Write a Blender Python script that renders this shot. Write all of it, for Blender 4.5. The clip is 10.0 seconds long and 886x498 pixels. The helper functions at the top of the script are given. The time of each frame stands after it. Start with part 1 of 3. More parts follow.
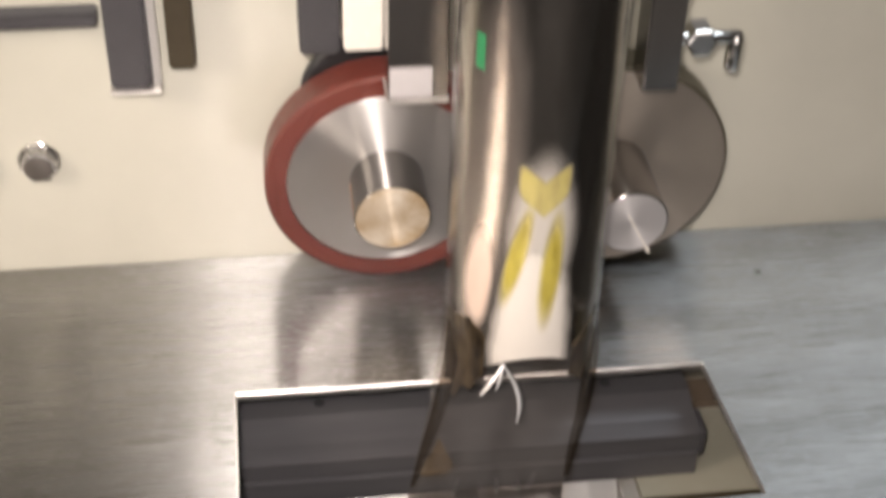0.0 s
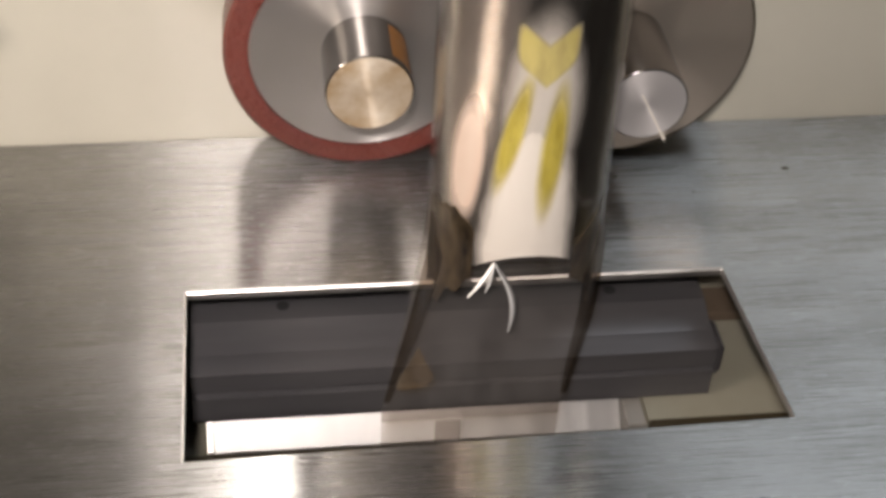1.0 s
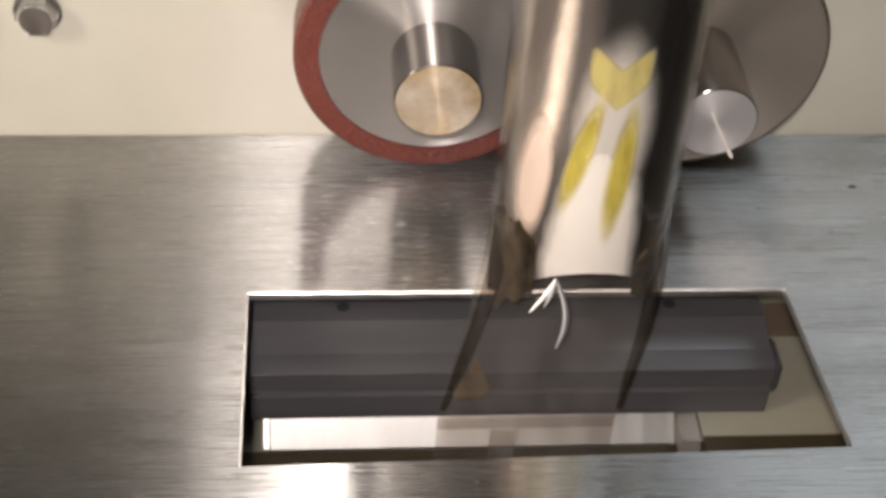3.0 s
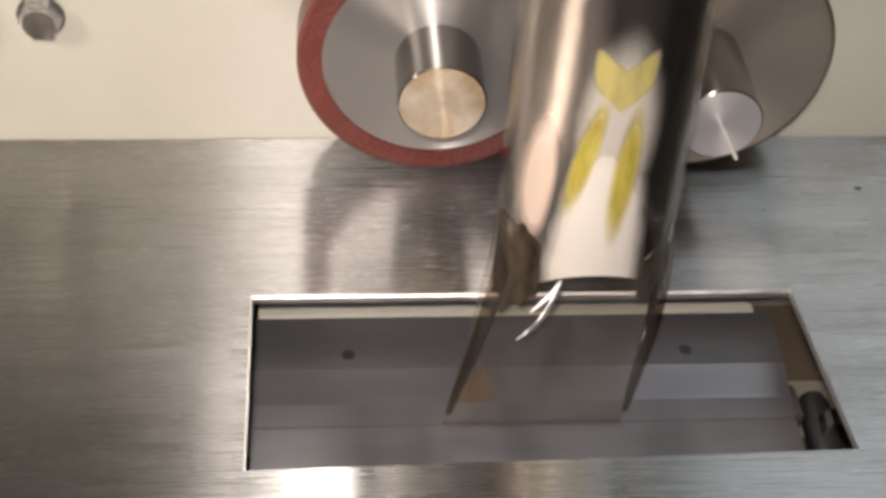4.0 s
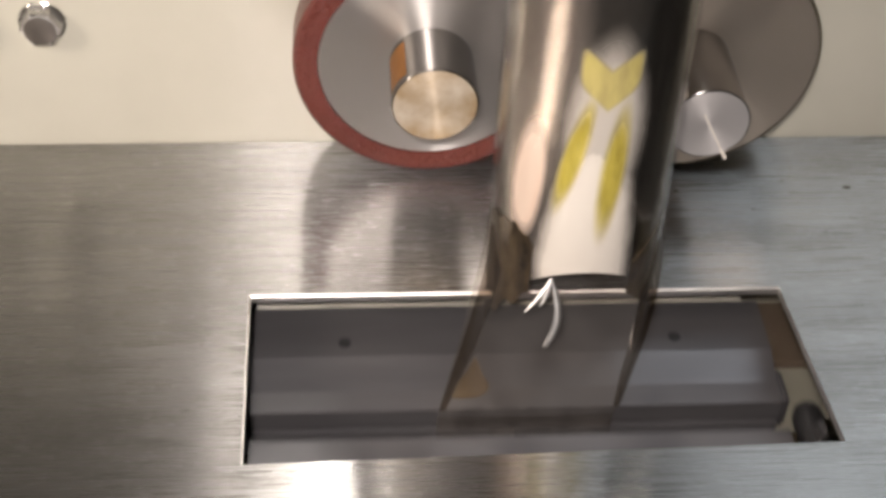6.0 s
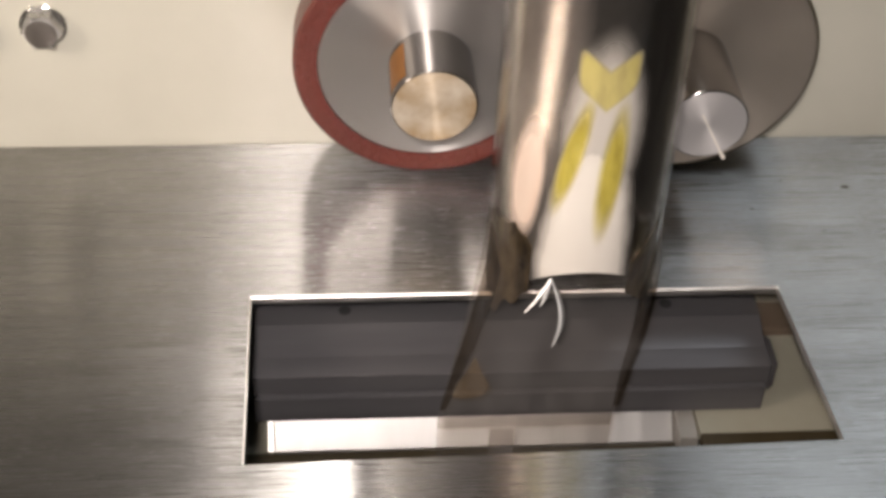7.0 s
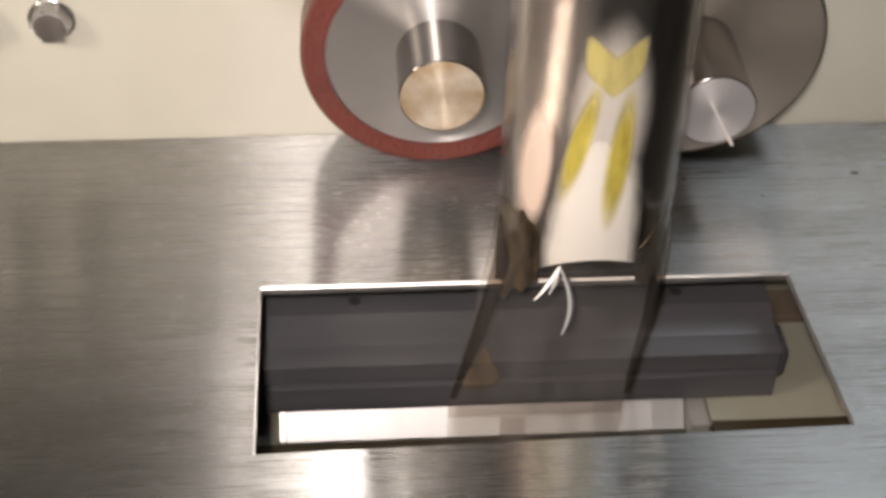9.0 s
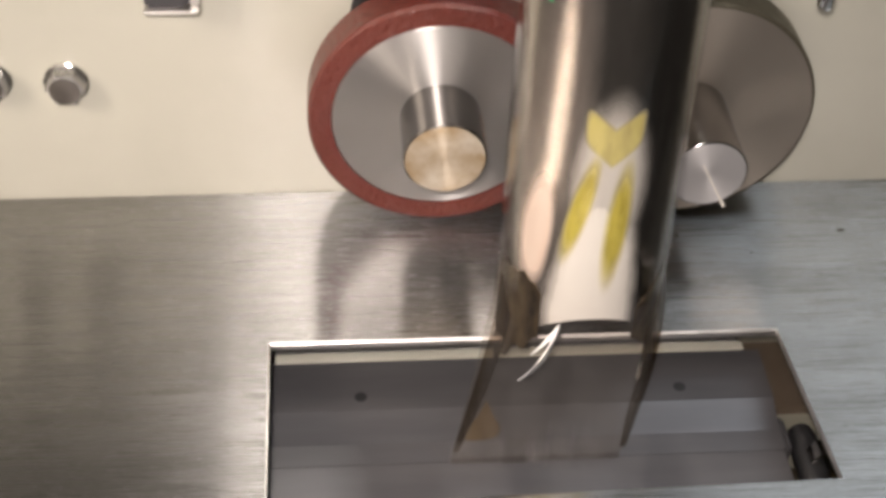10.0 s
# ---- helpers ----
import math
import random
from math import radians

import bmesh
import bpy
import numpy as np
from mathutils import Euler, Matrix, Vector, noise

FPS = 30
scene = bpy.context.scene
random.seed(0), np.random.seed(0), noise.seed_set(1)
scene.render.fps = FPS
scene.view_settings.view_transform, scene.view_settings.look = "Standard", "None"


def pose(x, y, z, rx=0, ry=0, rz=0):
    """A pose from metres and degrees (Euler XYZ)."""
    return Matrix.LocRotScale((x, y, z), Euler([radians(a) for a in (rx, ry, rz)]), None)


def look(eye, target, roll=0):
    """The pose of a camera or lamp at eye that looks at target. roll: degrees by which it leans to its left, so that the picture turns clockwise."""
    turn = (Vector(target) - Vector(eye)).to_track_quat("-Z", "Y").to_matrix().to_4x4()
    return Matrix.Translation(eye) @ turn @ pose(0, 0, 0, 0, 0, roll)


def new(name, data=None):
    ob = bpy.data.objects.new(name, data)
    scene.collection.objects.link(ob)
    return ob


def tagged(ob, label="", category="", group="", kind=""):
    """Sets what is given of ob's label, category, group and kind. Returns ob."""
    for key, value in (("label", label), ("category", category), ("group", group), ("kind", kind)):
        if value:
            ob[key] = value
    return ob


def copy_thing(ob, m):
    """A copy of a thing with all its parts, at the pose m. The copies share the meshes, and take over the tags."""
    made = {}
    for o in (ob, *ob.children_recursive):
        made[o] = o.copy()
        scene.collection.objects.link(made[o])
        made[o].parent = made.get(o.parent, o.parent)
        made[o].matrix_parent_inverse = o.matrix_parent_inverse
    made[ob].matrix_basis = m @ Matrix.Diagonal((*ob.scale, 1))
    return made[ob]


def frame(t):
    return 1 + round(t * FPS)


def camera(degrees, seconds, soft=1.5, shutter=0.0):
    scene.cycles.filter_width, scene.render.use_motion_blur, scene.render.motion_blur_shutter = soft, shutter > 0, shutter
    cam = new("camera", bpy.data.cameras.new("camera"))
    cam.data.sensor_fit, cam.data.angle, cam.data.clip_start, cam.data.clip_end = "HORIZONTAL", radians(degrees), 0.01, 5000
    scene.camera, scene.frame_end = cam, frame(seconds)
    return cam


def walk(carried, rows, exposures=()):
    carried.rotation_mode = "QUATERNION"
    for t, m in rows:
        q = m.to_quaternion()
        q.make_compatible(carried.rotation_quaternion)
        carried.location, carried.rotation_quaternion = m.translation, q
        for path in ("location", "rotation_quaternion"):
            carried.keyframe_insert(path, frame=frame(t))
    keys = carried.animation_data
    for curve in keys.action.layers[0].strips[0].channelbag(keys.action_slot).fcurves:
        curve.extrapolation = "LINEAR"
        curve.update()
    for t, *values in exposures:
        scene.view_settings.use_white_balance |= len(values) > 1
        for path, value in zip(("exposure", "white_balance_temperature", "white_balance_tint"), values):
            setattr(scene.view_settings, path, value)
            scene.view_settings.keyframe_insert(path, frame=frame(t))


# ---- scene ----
# Packing machine with a forming tube, two feed rollers and a sealing jaw below a steel deck.
# x to the right along the front panel, y into the panel (its face is y = 0), z up from the deck.
cam = camera(33.25, 10.0, soft=3.6, shutter=0.4)


def aim(x, y, z, yaw, pitch, roll):
    return pose(x, y, z, 90 + pitch, 0, yaw) @ pose(0, 0, 0, 0, 0, roll)


# seconds, eye in metres, yaw, pitch, roll in degrees
PATH = [
    (0.0, -0.0373, -0.4179, 0.3328, -8.10, -38.44, 1.69),
    (0.1, -0.0366, -0.4138, 0.3222, -8.33, -38.81, 1.63),
    (0.3, -0.0340, -0.4110, 0.3100, -7.57, -38.51, 0.90),
    (0.5, -0.0338, -0.3957, 0.2974, -7.30, -39.74, 1.36),
    (0.7, -0.0330, -0.3891, 0.2898, -7.72, -40.24, 2.01),
    (1.0, -0.0295, -0.3768, 0.2835, -8.84, -41.24, 3.27),
    (1.5, -0.0301, -0.3677, 0.2855, -6.43, -43.31, 2.81),
    (1.8, -0.0293, -0.3641, 0.2906, -5.98, -43.25, 3.75),
    (2.0, -0.0288, -0.3617, 0.2940, -5.60, -43.94, 4.15),
    (2.2, -0.0300, -0.3640, 0.2944, -5.86, -44.20, 4.14),
    (2.5, -0.0317, -0.3675, 0.2949, -6.21, -43.38, 4.12),
    (4.0, -0.0318, -0.3671, 0.2936, -5.99, -42.82, 3.50),
    (4.5, -0.0337, -0.3706, 0.2919, -5.95, -42.62, 3.68),
    (5.0, -0.0310, -0.3715, 0.2954, -5.68, -42.91, 3.20),
    (5.5, -0.0286, -0.3734, 0.2961, -5.52, -42.61, 2.96),
    (7.0, -0.0275, -0.3770, 0.2974, -5.35, -42.33, 2.54),
    (7.5, -0.0286, -0.3760, 0.2975, -5.49, -42.40, 2.64),
    (8.0, -0.0268, -0.3746, 0.2975, -4.96, -42.59, 2.05),
    (8.5, -0.0238, -0.3765, 0.2958, -4.49, -42.41, 1.37),
    (9.0, -0.0260, -0.3790, 0.2959, -4.59, -42.44, 1.49),
    (9.5, -0.0286, -0.3814, 0.3044, -4.66, -42.34, 1.39),
    (10.0, -0.0333, -0.3830, 0.3140, -5.58, -41.56, 2.23),
]
walk(cam, [(t, aim(*row)) for t, *row in PATH], exposures=[(0, 0.15), (0.5, 0.05), (1.0, -0.12), (2.0, -0.12), (2.5, -0.04), (4.5, 0.0), (10, 0.0)])

# ---- light ----
world = bpy.data.worlds.new("room_air")
scene.world = world
world.use_nodes = True
world.node_tree.nodes["Background"].inputs["Color"].default_value = (0.90, 0.85, 0.79, 1)
world.node_tree.nodes["Background"].inputs["Strength"].default_value = 0.12


def area_lamp(name, eye, target, w, h, power, colour, spread=180):
    data = bpy.data.lights.new(name, "AREA")
    data.shape, data.size, data.size_y, data.energy, data.color = "RECTANGLE", w, h, power, colour
    data.spread = radians(spread)
    ob = new(name, data)
    ob.matrix_world = look(eye, target)
    return ob


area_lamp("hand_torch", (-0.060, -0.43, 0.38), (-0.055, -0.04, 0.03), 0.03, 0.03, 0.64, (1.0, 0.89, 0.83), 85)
# unseen fill light, added to lift the shade from the left front
area_lamp("left_fill", (-0.85, -1.85, 1.6), (0.03, -0.08, 0.0), 0.9, 0.9, 2.0, (1.0, 0.88, 0.76))
area_lamp("side_lamp", (-0.58, -0.34, 0.44), (0.02, -0.05, 0.03), 0.16, 0.22, 3.2, (1.0, 0.85, 0.72))
area_lamp("window_light", (0.66, 0.02, 1.25), (0.15, -0.06, 0.0), 0.5, 0.6, 5.8, (0.86, 0.93, 1.0))
area_lamp("back_lamp", (-0.010, 0.55, 0.80), (0.02, -0.14, 0.0), 0.08, 0.20, 2.6, (1.0, 0.93, 0.85))
# broad fill added behind the camera to brighten panel and rollers, no real source
area_lamp("front_fill", (0.10, -2.45, -0.15), (0.05, 0.0, 0.0), 1.8, 0.7, 9.0, (1.0, 0.88, 0.82))

# ---- materials ----
MM = 0.001


def shader(name):
    m = bpy.data.materials.new(name)
    m.use_nodes = True
    nt = m.node_tree
    return m, nt, nt.nodes["Principled BSDF"]


def node(nt, kind, **values):
    n = nt.nodes.new(kind)
    for k, val in values.items():
        n.inputs[k.replace("_", " ")].default_value = val
    return n


def coords(nt, scale):
    tc = nt.nodes.new("ShaderNodeTexCoord")
    mp = node(nt, "ShaderNodeMapping", Scale=scale)
    nt.links.new(tc.outputs["Object"], mp.inputs["Vector"])
    return mp.outputs["Vector"]


def noise_at(nt, scale, detail=4.0, rough=0.6):
    n = node(nt, "ShaderNodeTexNoise", Scale=1.0, Detail=detail, Roughness=rough)
    nt.links.new(coords(nt, scale), n.inputs["Vector"])
    return n.outputs["Fac"]


def ramp(nt, fac, stops):
    r = nt.nodes.new("ShaderNodeValToRGB")
    el = r.color_ramp.elements
    while len(el) < len(stops):
        el.new(0.5)
    for e, (p, c) in zip(el, stops):
        e.position = p
        e.color = (*c, 1) if len(c) == 3 else c
    nt.links.new(fac, r.inputs["Fac"])
    return r.outputs["Color"]


def to_range(nt, fac, a, b, lo=0.3, hi=0.7):
    n = nt.nodes.new("ShaderNodeMapRange")
    for k, val in (("From Min", lo), ("From Max", hi), ("To Min", a), ("To Max", b)):
        n.inputs[k].default_value = val
    nt.links.new(fac, n.inputs["Value"])
    return n.outputs["Result"]


def bumped(nt, bsdf, height, strength, distance):
    b = node(nt, "ShaderNodeBump", Strength=strength, Distance=distance)
    nt.links.new(height, b.inputs["Height"])
    nt.links.new(b.outputs["Normal"], bsdf.inputs["Normal"])


def surface(name, dark, light, rough, metal=0.0, grain=(200, 200, 200), bump=0.2, depth=0.0002, spec=0.5, wear=(18, 18, 18)):
    """Two scales of variation: wear in the colour, grain in gloss and relief."""
    m, nt, b = shader(name)
    nt.links.new(ramp(nt, noise_at(nt, wear), [(0.3, dark), (0.72, light)]), b.inputs["Base Color"])
    g = noise_at(nt, grain, 5.0)
    nt.links.new(to_range(nt, g, rough * 0.8, min(1.0, rough * 1.25)), b.inputs["Roughness"])
    b.inputs["Metallic"].default_value = metal
    b.inputs["Specular IOR Level"].default_value = spec
    bumped(nt, b, g, bump, depth)
    return m


def rings_at(nt, scale):
    """Fine concentric rings about the Y axis."""
    far = nt.nodes.new("ShaderNodeVectorMath")
    far.operation = "LENGTH"
    nt.links.new(coords(nt, (1, 0, 1)), far.inputs[0])
    n = node(nt, "ShaderNodeTexNoise", Scale=scale * 3.0, Detail=4.0, Roughness=0.7)
    n.noise_dimensions = "1D"
    nt.links.new(far.outputs["Value"], n.inputs["W"])
    return n.outputs["Fac"]


def brushed(name, dark, light, rough, along, aniso, radial="", bump=0.25, scratches=False, vary=0.25, blotch=0):
    """Brushed steel: fine lines along one axis, or turned rings about Y."""
    m, nt, b = shader(name)
    b.inputs["Metallic"].default_value = 1.0
    lines = rings_at(nt, along[0]) if radial else noise_at(nt, along, 3.0, 0.7)
    broad = noise_at(nt, (blotch,) * 3 if blotch else tuple(max(6.0, a * 0.02) for a in along), 3.0)
    nt.links.new(ramp(nt, broad, [(0.3, dark), (0.7, light)]), b.inputs["Base Color"])
    gloss = to_range(nt, lines, rough * (1 - vary), rough * (1 + vary))
    if scratches:
        cloud = nt.nodes.new("ShaderNodeMath")
        cloud.operation = "MULTIPLY"
        nt.links.new(gloss, cloud.inputs[0])
        nt.links.new(to_range(nt, noise_at(nt, (14, 34, 14), 2.0, 0.5), 0.92, 1.08, 0.35, 0.65), cloud.inputs[1])
        gloss = cloud.outputs["Value"]
    nt.links.new(gloss, b.inputs["Roughness"])
    b.inputs["Anisotropic"].default_value = aniso
    if radial:
        t = nt.nodes.new("ShaderNodeTangent")
        t.direction_type, t.axis = "RADIAL", radial
        b.inputs["Anisotropic Rotation"].default_value = 0.25
        nt.links.new(t.outputs["Tangent"], b.inputs["Tangent"])
    else:
        t = node(nt, "ShaderNodeCombineXYZ", Y=1.0)
        nt.links.new(t.outputs["Vector"], b.inputs["Tangent"])
    bumped(nt, b, lines, bump, 0.00006)
    if scratches:
        mark = ramp(nt, noise_at(nt, (150, 4600, 70), 1.0), [(0.672, (0, 0, 0)), (0.72, (1, 1, 1))])
        near = nt.nodes.new("ShaderNodeVectorMath")
        near.operation = "DISTANCE"
        near.inputs[1].default_value = (0.006, -0.048, 0.0)
        nt.links.new(coords(nt, (1, 1, 1)), near.inputs[0])
        place = to_range(nt, near.outputs["Value"], 1.0, 0.30, 0.025, 0.065)
        both = nt.nodes.new("ShaderNodeMath")
        both.operation = "MULTIPLY"
        nt.links.new(mark, both.inputs[0])
        nt.links.new(place, both.inputs[1])
        mix = nt.nodes.new("ShaderNodeMixRGB")
        nt.links.new(both.outputs["Value"], mix.inputs["Fac"])
        nt.links.new(b.inputs["Base Color"].links[0].from_socket, mix.inputs["Color1"])
        mix.inputs["Color2"].default_value = (0.97, 0.97, 0.97, 1)
        nt.links.new(mix.outputs["Color"], b.inputs["Base Color"])
        rmix = nt.nodes.new("ShaderNodeMixRGB")
        nt.links.new(both.outputs["Value"], rmix.inputs["Fac"])
        nt.links.new(b.inputs["Roughness"].links[0].from_socket, rmix.inputs["Color1"])
        rmix.inputs["Color2"].default_value = (0.78, 0.78, 0.78, 1)
        nt.links.new(rmix.outputs["Color"], b.inputs["Roughness"])
    return m


def film_material(name, tint, gloss_rough, least=0.028, grain=(80, 80, 20), relief=0.6, most=0.75, haze=0.0):
    m, nt, b = shader(name)
    nt.nodes.remove(b)
    clear = nt.nodes.new("ShaderNodeBsdfTransparent")
    clear.inputs["Color"].default_value = (*tint, 1)
    gloss = nt.nodes.new("ShaderNodeBsdfGlossy")
    gloss.inputs["Roughness"].default_value = gloss_rough
    gloss.inputs["Color"].default_value = (0.9, 0.9, 0.9, 1)
    fres = node(nt, "ShaderNodeLayerWeight", Blend=0.5)
    mix = nt.nodes.new("ShaderNodeMixShader")
    bp = node(nt, "ShaderNodeBump", Strength=relief, Distance=0.0016)
    nt.links.new(noise_at(nt, grain, 2.0), bp.inputs["Height"])
    nt.links.new(bp.outputs["Normal"], gloss.inputs["Normal"])
    nt.links.new(bp.outputs["Normal"], fres.inputs["Normal"])
    power = nt.nodes.new("ShaderNodeMath")
    power.operation = "POWER"
    power.inputs[1].default_value = 3.5
    nt.links.new(fres.outputs["Facing"], power.inputs[0])
    nt.links.new(to_range(nt, power.outputs["Value"], least, most, 0.0, 1.0), mix.inputs["Fac"])
    milky = nt.nodes.new("ShaderNodeBsdfDiffuse")
    milky.inputs["Color"].default_value = (0.78, 0.76, 0.76, 1)
    body = nt.nodes.new("ShaderNodeMixShader")
    nt.links.new(to_range(nt, noise_at(nt, (90, 90, 25), 3.0), haze * 0.3, haze * 1.7, 0.35, 0.7), body.inputs["Fac"])
    nt.links.new(clear.outputs["BSDF"], body.inputs[1])
    nt.links.new(milky.outputs["BSDF"], body.inputs[2])
    nt.links.new(body.outputs["Shader"], mix.inputs[1])
    nt.links.new(gloss.outputs["BSDF"], mix.inputs[2])
    nt.links.new(mix.outputs["Shader"], nt.nodes["Material Output"].inputs["Surface"])
    return m


DECK = brushed("brushed_deck_steel", (0.34, 0.335, 0.325), (0.42, 0.415, 0.405), 0.27, (30, 3200, 30), 1.0, "", 0.15, True, 0.30)
EDGE = surface("bright_cut_edge", (0.78, 0.76, 0.73), (0.88, 0.86, 0.84), 0.42, 1.0, (160, 500, 500), 0.5)
CREAM = surface("cream_machine_paint", (0.51, 0.495, 0.42), (0.56, 0.545, 0.465), 0.15, 0.0, (420, 420, 420), 0.22, 0.0001, 1.0)
RUBBER = surface("red_brown_rubber", (0.105, 0.023, 0.017), (0.17, 0.042, 0.030), 0.20, 0.0, (450, 450, 450), 1.0, 0.0012)
TURNED = brushed("turned_steel", (0.47, 0.45, 0.43), (0.54, 0.52, 0.50), 0.42, (500, 60, 500), 0.96, "Y", 0.008, False, 0.08)
TURNED.node_tree.nodes["Principled BSDF"].inputs["Metallic"].default_value = 0.84
SHAFT = brushed("ground_shaft_steel", (0.34, 0.33, 0.32), (0.42, 0.41, 0.40), 0.13, (200, 1500, 200), 0.3, "Y", 0.03, False, 0.12)
# turned steel again, with the roller's brown reflection put into its colour
WARM_TURNED = brushed("warm_turned_steel", (0.47, 0.42, 0.36), (0.56, 0.50, 0.43), 0.44, (500, 60, 500), 0.93, "Y", 0.008, False, 0.08)
WARM_TURNED.node_tree.nodes["Principled BSDF"].inputs["Metallic"].default_value = 0.88
STAINED = brushed("tan_stained_steel", (0.40, 0.29, 0.17), (0.64, 0.57, 0.47), 0.46, (700, 60, 700), 0.90, "Y", 0.03, False, 0.15, 110)
STAINED.node_tree.nodes["Principled BSDF"].inputs["Metallic"].default_value = 0.35
FACED = brushed("faced_steel", (0.46, 0.445, 0.445), (0.55, 0.535, 0.535), 0.46, (700, 60, 700), 0.75, "Y", 0.04)
FACED.node_tree.nodes["Principled BSDF"].inputs["Metallic"].default_value = 0.6
ORANGE = surface("orange_tape", (0.22, 0.095, 0.025), (0.36, 0.16, 0.045), 0.38, 0.4)
DARKRIM = surface("dark_knurled_rim", (0.10, 0.085, 0.06), (0.16, 0.14, 0.10), 0.5, 0.8)
POLISH = surface("polished_tube_steel", (0.36, 0.34, 0.32), (0.44, 0.42, 0.40), 0.17, 1.0, (60, 60, 8), 0.05, 0.0002)
JAW = surface("dark_grey_coated_metal", (0.088, 0.086, 0.092), (0.128, 0.124, 0.130), 0.40, 0.40, (40, 1500, 1500), 0.2, 0.0001, 0.5, (9, 60, 60))
BROWN = surface("dark_brown_metal", (0.030, 0.022, 0.010), (0.055, 0.042, 0.022), 0.5, 0.2)
RUSTY = surface("brown_painted_metal", (0.085, 0.062, 0.043), (0.14, 0.105, 0.075), 0.5)
GREYEND = surface("grey_painted_metal", (0.20, 0.19, 0.175), (0.28, 0.265, 0.245), 0.5)
# darker copy of the machine's cream, holding the well's shade in its colour
INNER = surface("shaded_cream_paint", (0.22, 0.21, 0.165), (0.29, 0.275, 0.22), 0.55)
PLATE = surface("bright_satin_plate", (0.42, 0.41, 0.40), (0.50, 0.49, 0.48), 0.36, 0.85, (300, 30, 30), 0.01, 0.0001, 0.5, (60, 8, 8))
CHROME = surface("chrome", (0.70, 0.69, 0.67), (0.80, 0.79, 0.77), 0.12, 1.0)
ZINC = surface("zinc_plated_steel", (0.42, 0.41, 0.39), (0.55, 0.54, 0.52), 0.28, 0.85)
BLACK = surface("black_plastic", (0.012, 0.012, 0.013), (0.03, 0.03, 0.032), 0.4)
GREYBAR = surface("grey_blue_metal", (0.06, 0.058, 0.062), (0.10, 0.095, 0.10), 0.4, 0.5)
WHITE = surface("white_glossy_label", (0.74, 0.69, 0.62), (0.80, 0.76, 0.69), 0.25)
ROOM = surface("room_paint", (0.46, 0.44, 0.42), (0.52, 0.50, 0.48), 0.8)
CONCRETE = surface("grey_concrete", (0.16, 0.155, 0.15), (0.22, 0.215, 0.205), 0.75)
FILM = film_material("clear_film", (0.93, 0.92, 0.905), 0.06)
CREASED = film_material("creased_film", (0.90, 0.885, 0.87), 0.10, 0.0, (60, 60, 25), 0.22, 0.5, 0.018)
SEAMFILM = film_material("double_seam_film", (0.88, 0.86, 0.84), 0.14, 0.01, (90, 90, 40), 0.5, 0.5, 0.05)
BAGFILM = film_material("bag_film", (0.90, 0.885, 0.87), 0.12, 0.0, (60, 60, 25), 0.25, 0.5, 0.02)
AMBER = film_material("amber_reflection_film", (0.91, 0.80, 0.61), 0.16, 0.0, (90, 90, 40), 0.5, 0.2, 0.03)
GLINT = film_material("film_crease_glint", (0.95, 0.95, 0.95), 0.32, 0.80, (60, 60, 25), 0.1, 0.95)
WRINKLE = film_material("faint_film_wrinkle", (0.96, 0.96, 0.96), 0.40, 0.22, (60, 60, 25), 0.2, 0.4, 0.05)
SEAM = film_material("crimped_film", (0.92, 0.92, 0.92), 0.16, 0.10, (330, 330, 260), 0.8, 0.8, 0.26)
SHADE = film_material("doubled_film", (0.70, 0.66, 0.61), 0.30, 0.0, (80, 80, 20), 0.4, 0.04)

# ---- mesh helpers (millimetres in, metres out) ----


def part(name, bm, material, parent=None, label="", smooth=False):
    me = bpy.data.meshes.new(name)
    bmesh.ops.recalc_face_normals(bm, faces=bm.faces)
    bm.to_mesh(me)
    bm.free()
    me.transform(Matrix.Diagonal((MM, MM, MM, 1)))
    me.materials.append(material)
    for p in me.polygons:
        p.use_smooth = smooth
    ob = new(name, me)
    if smooth:
        me.set_sharp_from_angle(angle=radians(35))
    if parent:
        ob.parent = parent
    if label:
        ob["label"] = label
    return ob


def base(name, x=0, y=0, z=0):
    ob = new(name)
    ob.empty_display_size = 0.01
    ob.location = (x * MM, y * MM, z * MM)
    return ob


def box(x0, x1, y0, y1, z0, z1, bevel=0.0):
    bm2 = bmesh.new()
    bmesh.ops.create_cube(bm2, size=1)
    bm2.transform(Matrix.Translation(((x0 + x1) / 2, (y0 + y1) / 2, (z0 + z1) / 2)) @ Matrix.Diagonal((abs(x1 - x0), abs(y1 - y0), abs(z1 - z0), 1)))
    if bevel:
        bmesh.ops.bevel(bm2, geom=bm2.edges[:], offset=bevel, segments=2, affect="EDGES")
    return bm2


def spun(profile, n=64, axis="Y", closed=False):
    """A turned body: profile of (radius, height) about the axis."""
    bm = bmesh.new()
    rings = []
    for r, h in profile:
        ring = []
        for i in range(n):
            a = 2 * math.pi * i / n
            c, s = r * math.cos(a), r * math.sin(a)
            ring.append(bm.verts.new((c, h, s) if axis == "Y" else (c, s, h) if axis == "Z" else (h, c, s)))
        rings.append(ring)
    pairs = list(zip(rings[:-1], rings[1:]))
    if closed:
        pairs.append((rings[-1], rings[0]))
    for a, b in pairs:
        for i in range(n):
            bm.faces.new((a[i], a[(i + 1) % n], b[(i + 1) % n], b[i]))
    if not closed:
        for ring in (rings[0], rings[-1]):
            if profile[0][0] > 0:
                bm.faces.new(ring)
    return bm


def extruded(profile, x0, x1):
    """A bar along x from a profile of (y, z)."""
    bm = bmesh.new()
    a = [bm.verts.new((x0, y, z)) for y, z in profile]
    b = [bm.verts.new((x1, y, z)) for y, z in profile]
    n = len(profile)
    for i in range(n):
        bm.faces.new((a[i], a[(i + 1) % n], b[(i + 1) % n], b[i]))
    bm.faces.new(a)
    bm.faces.new(b)
    return bm


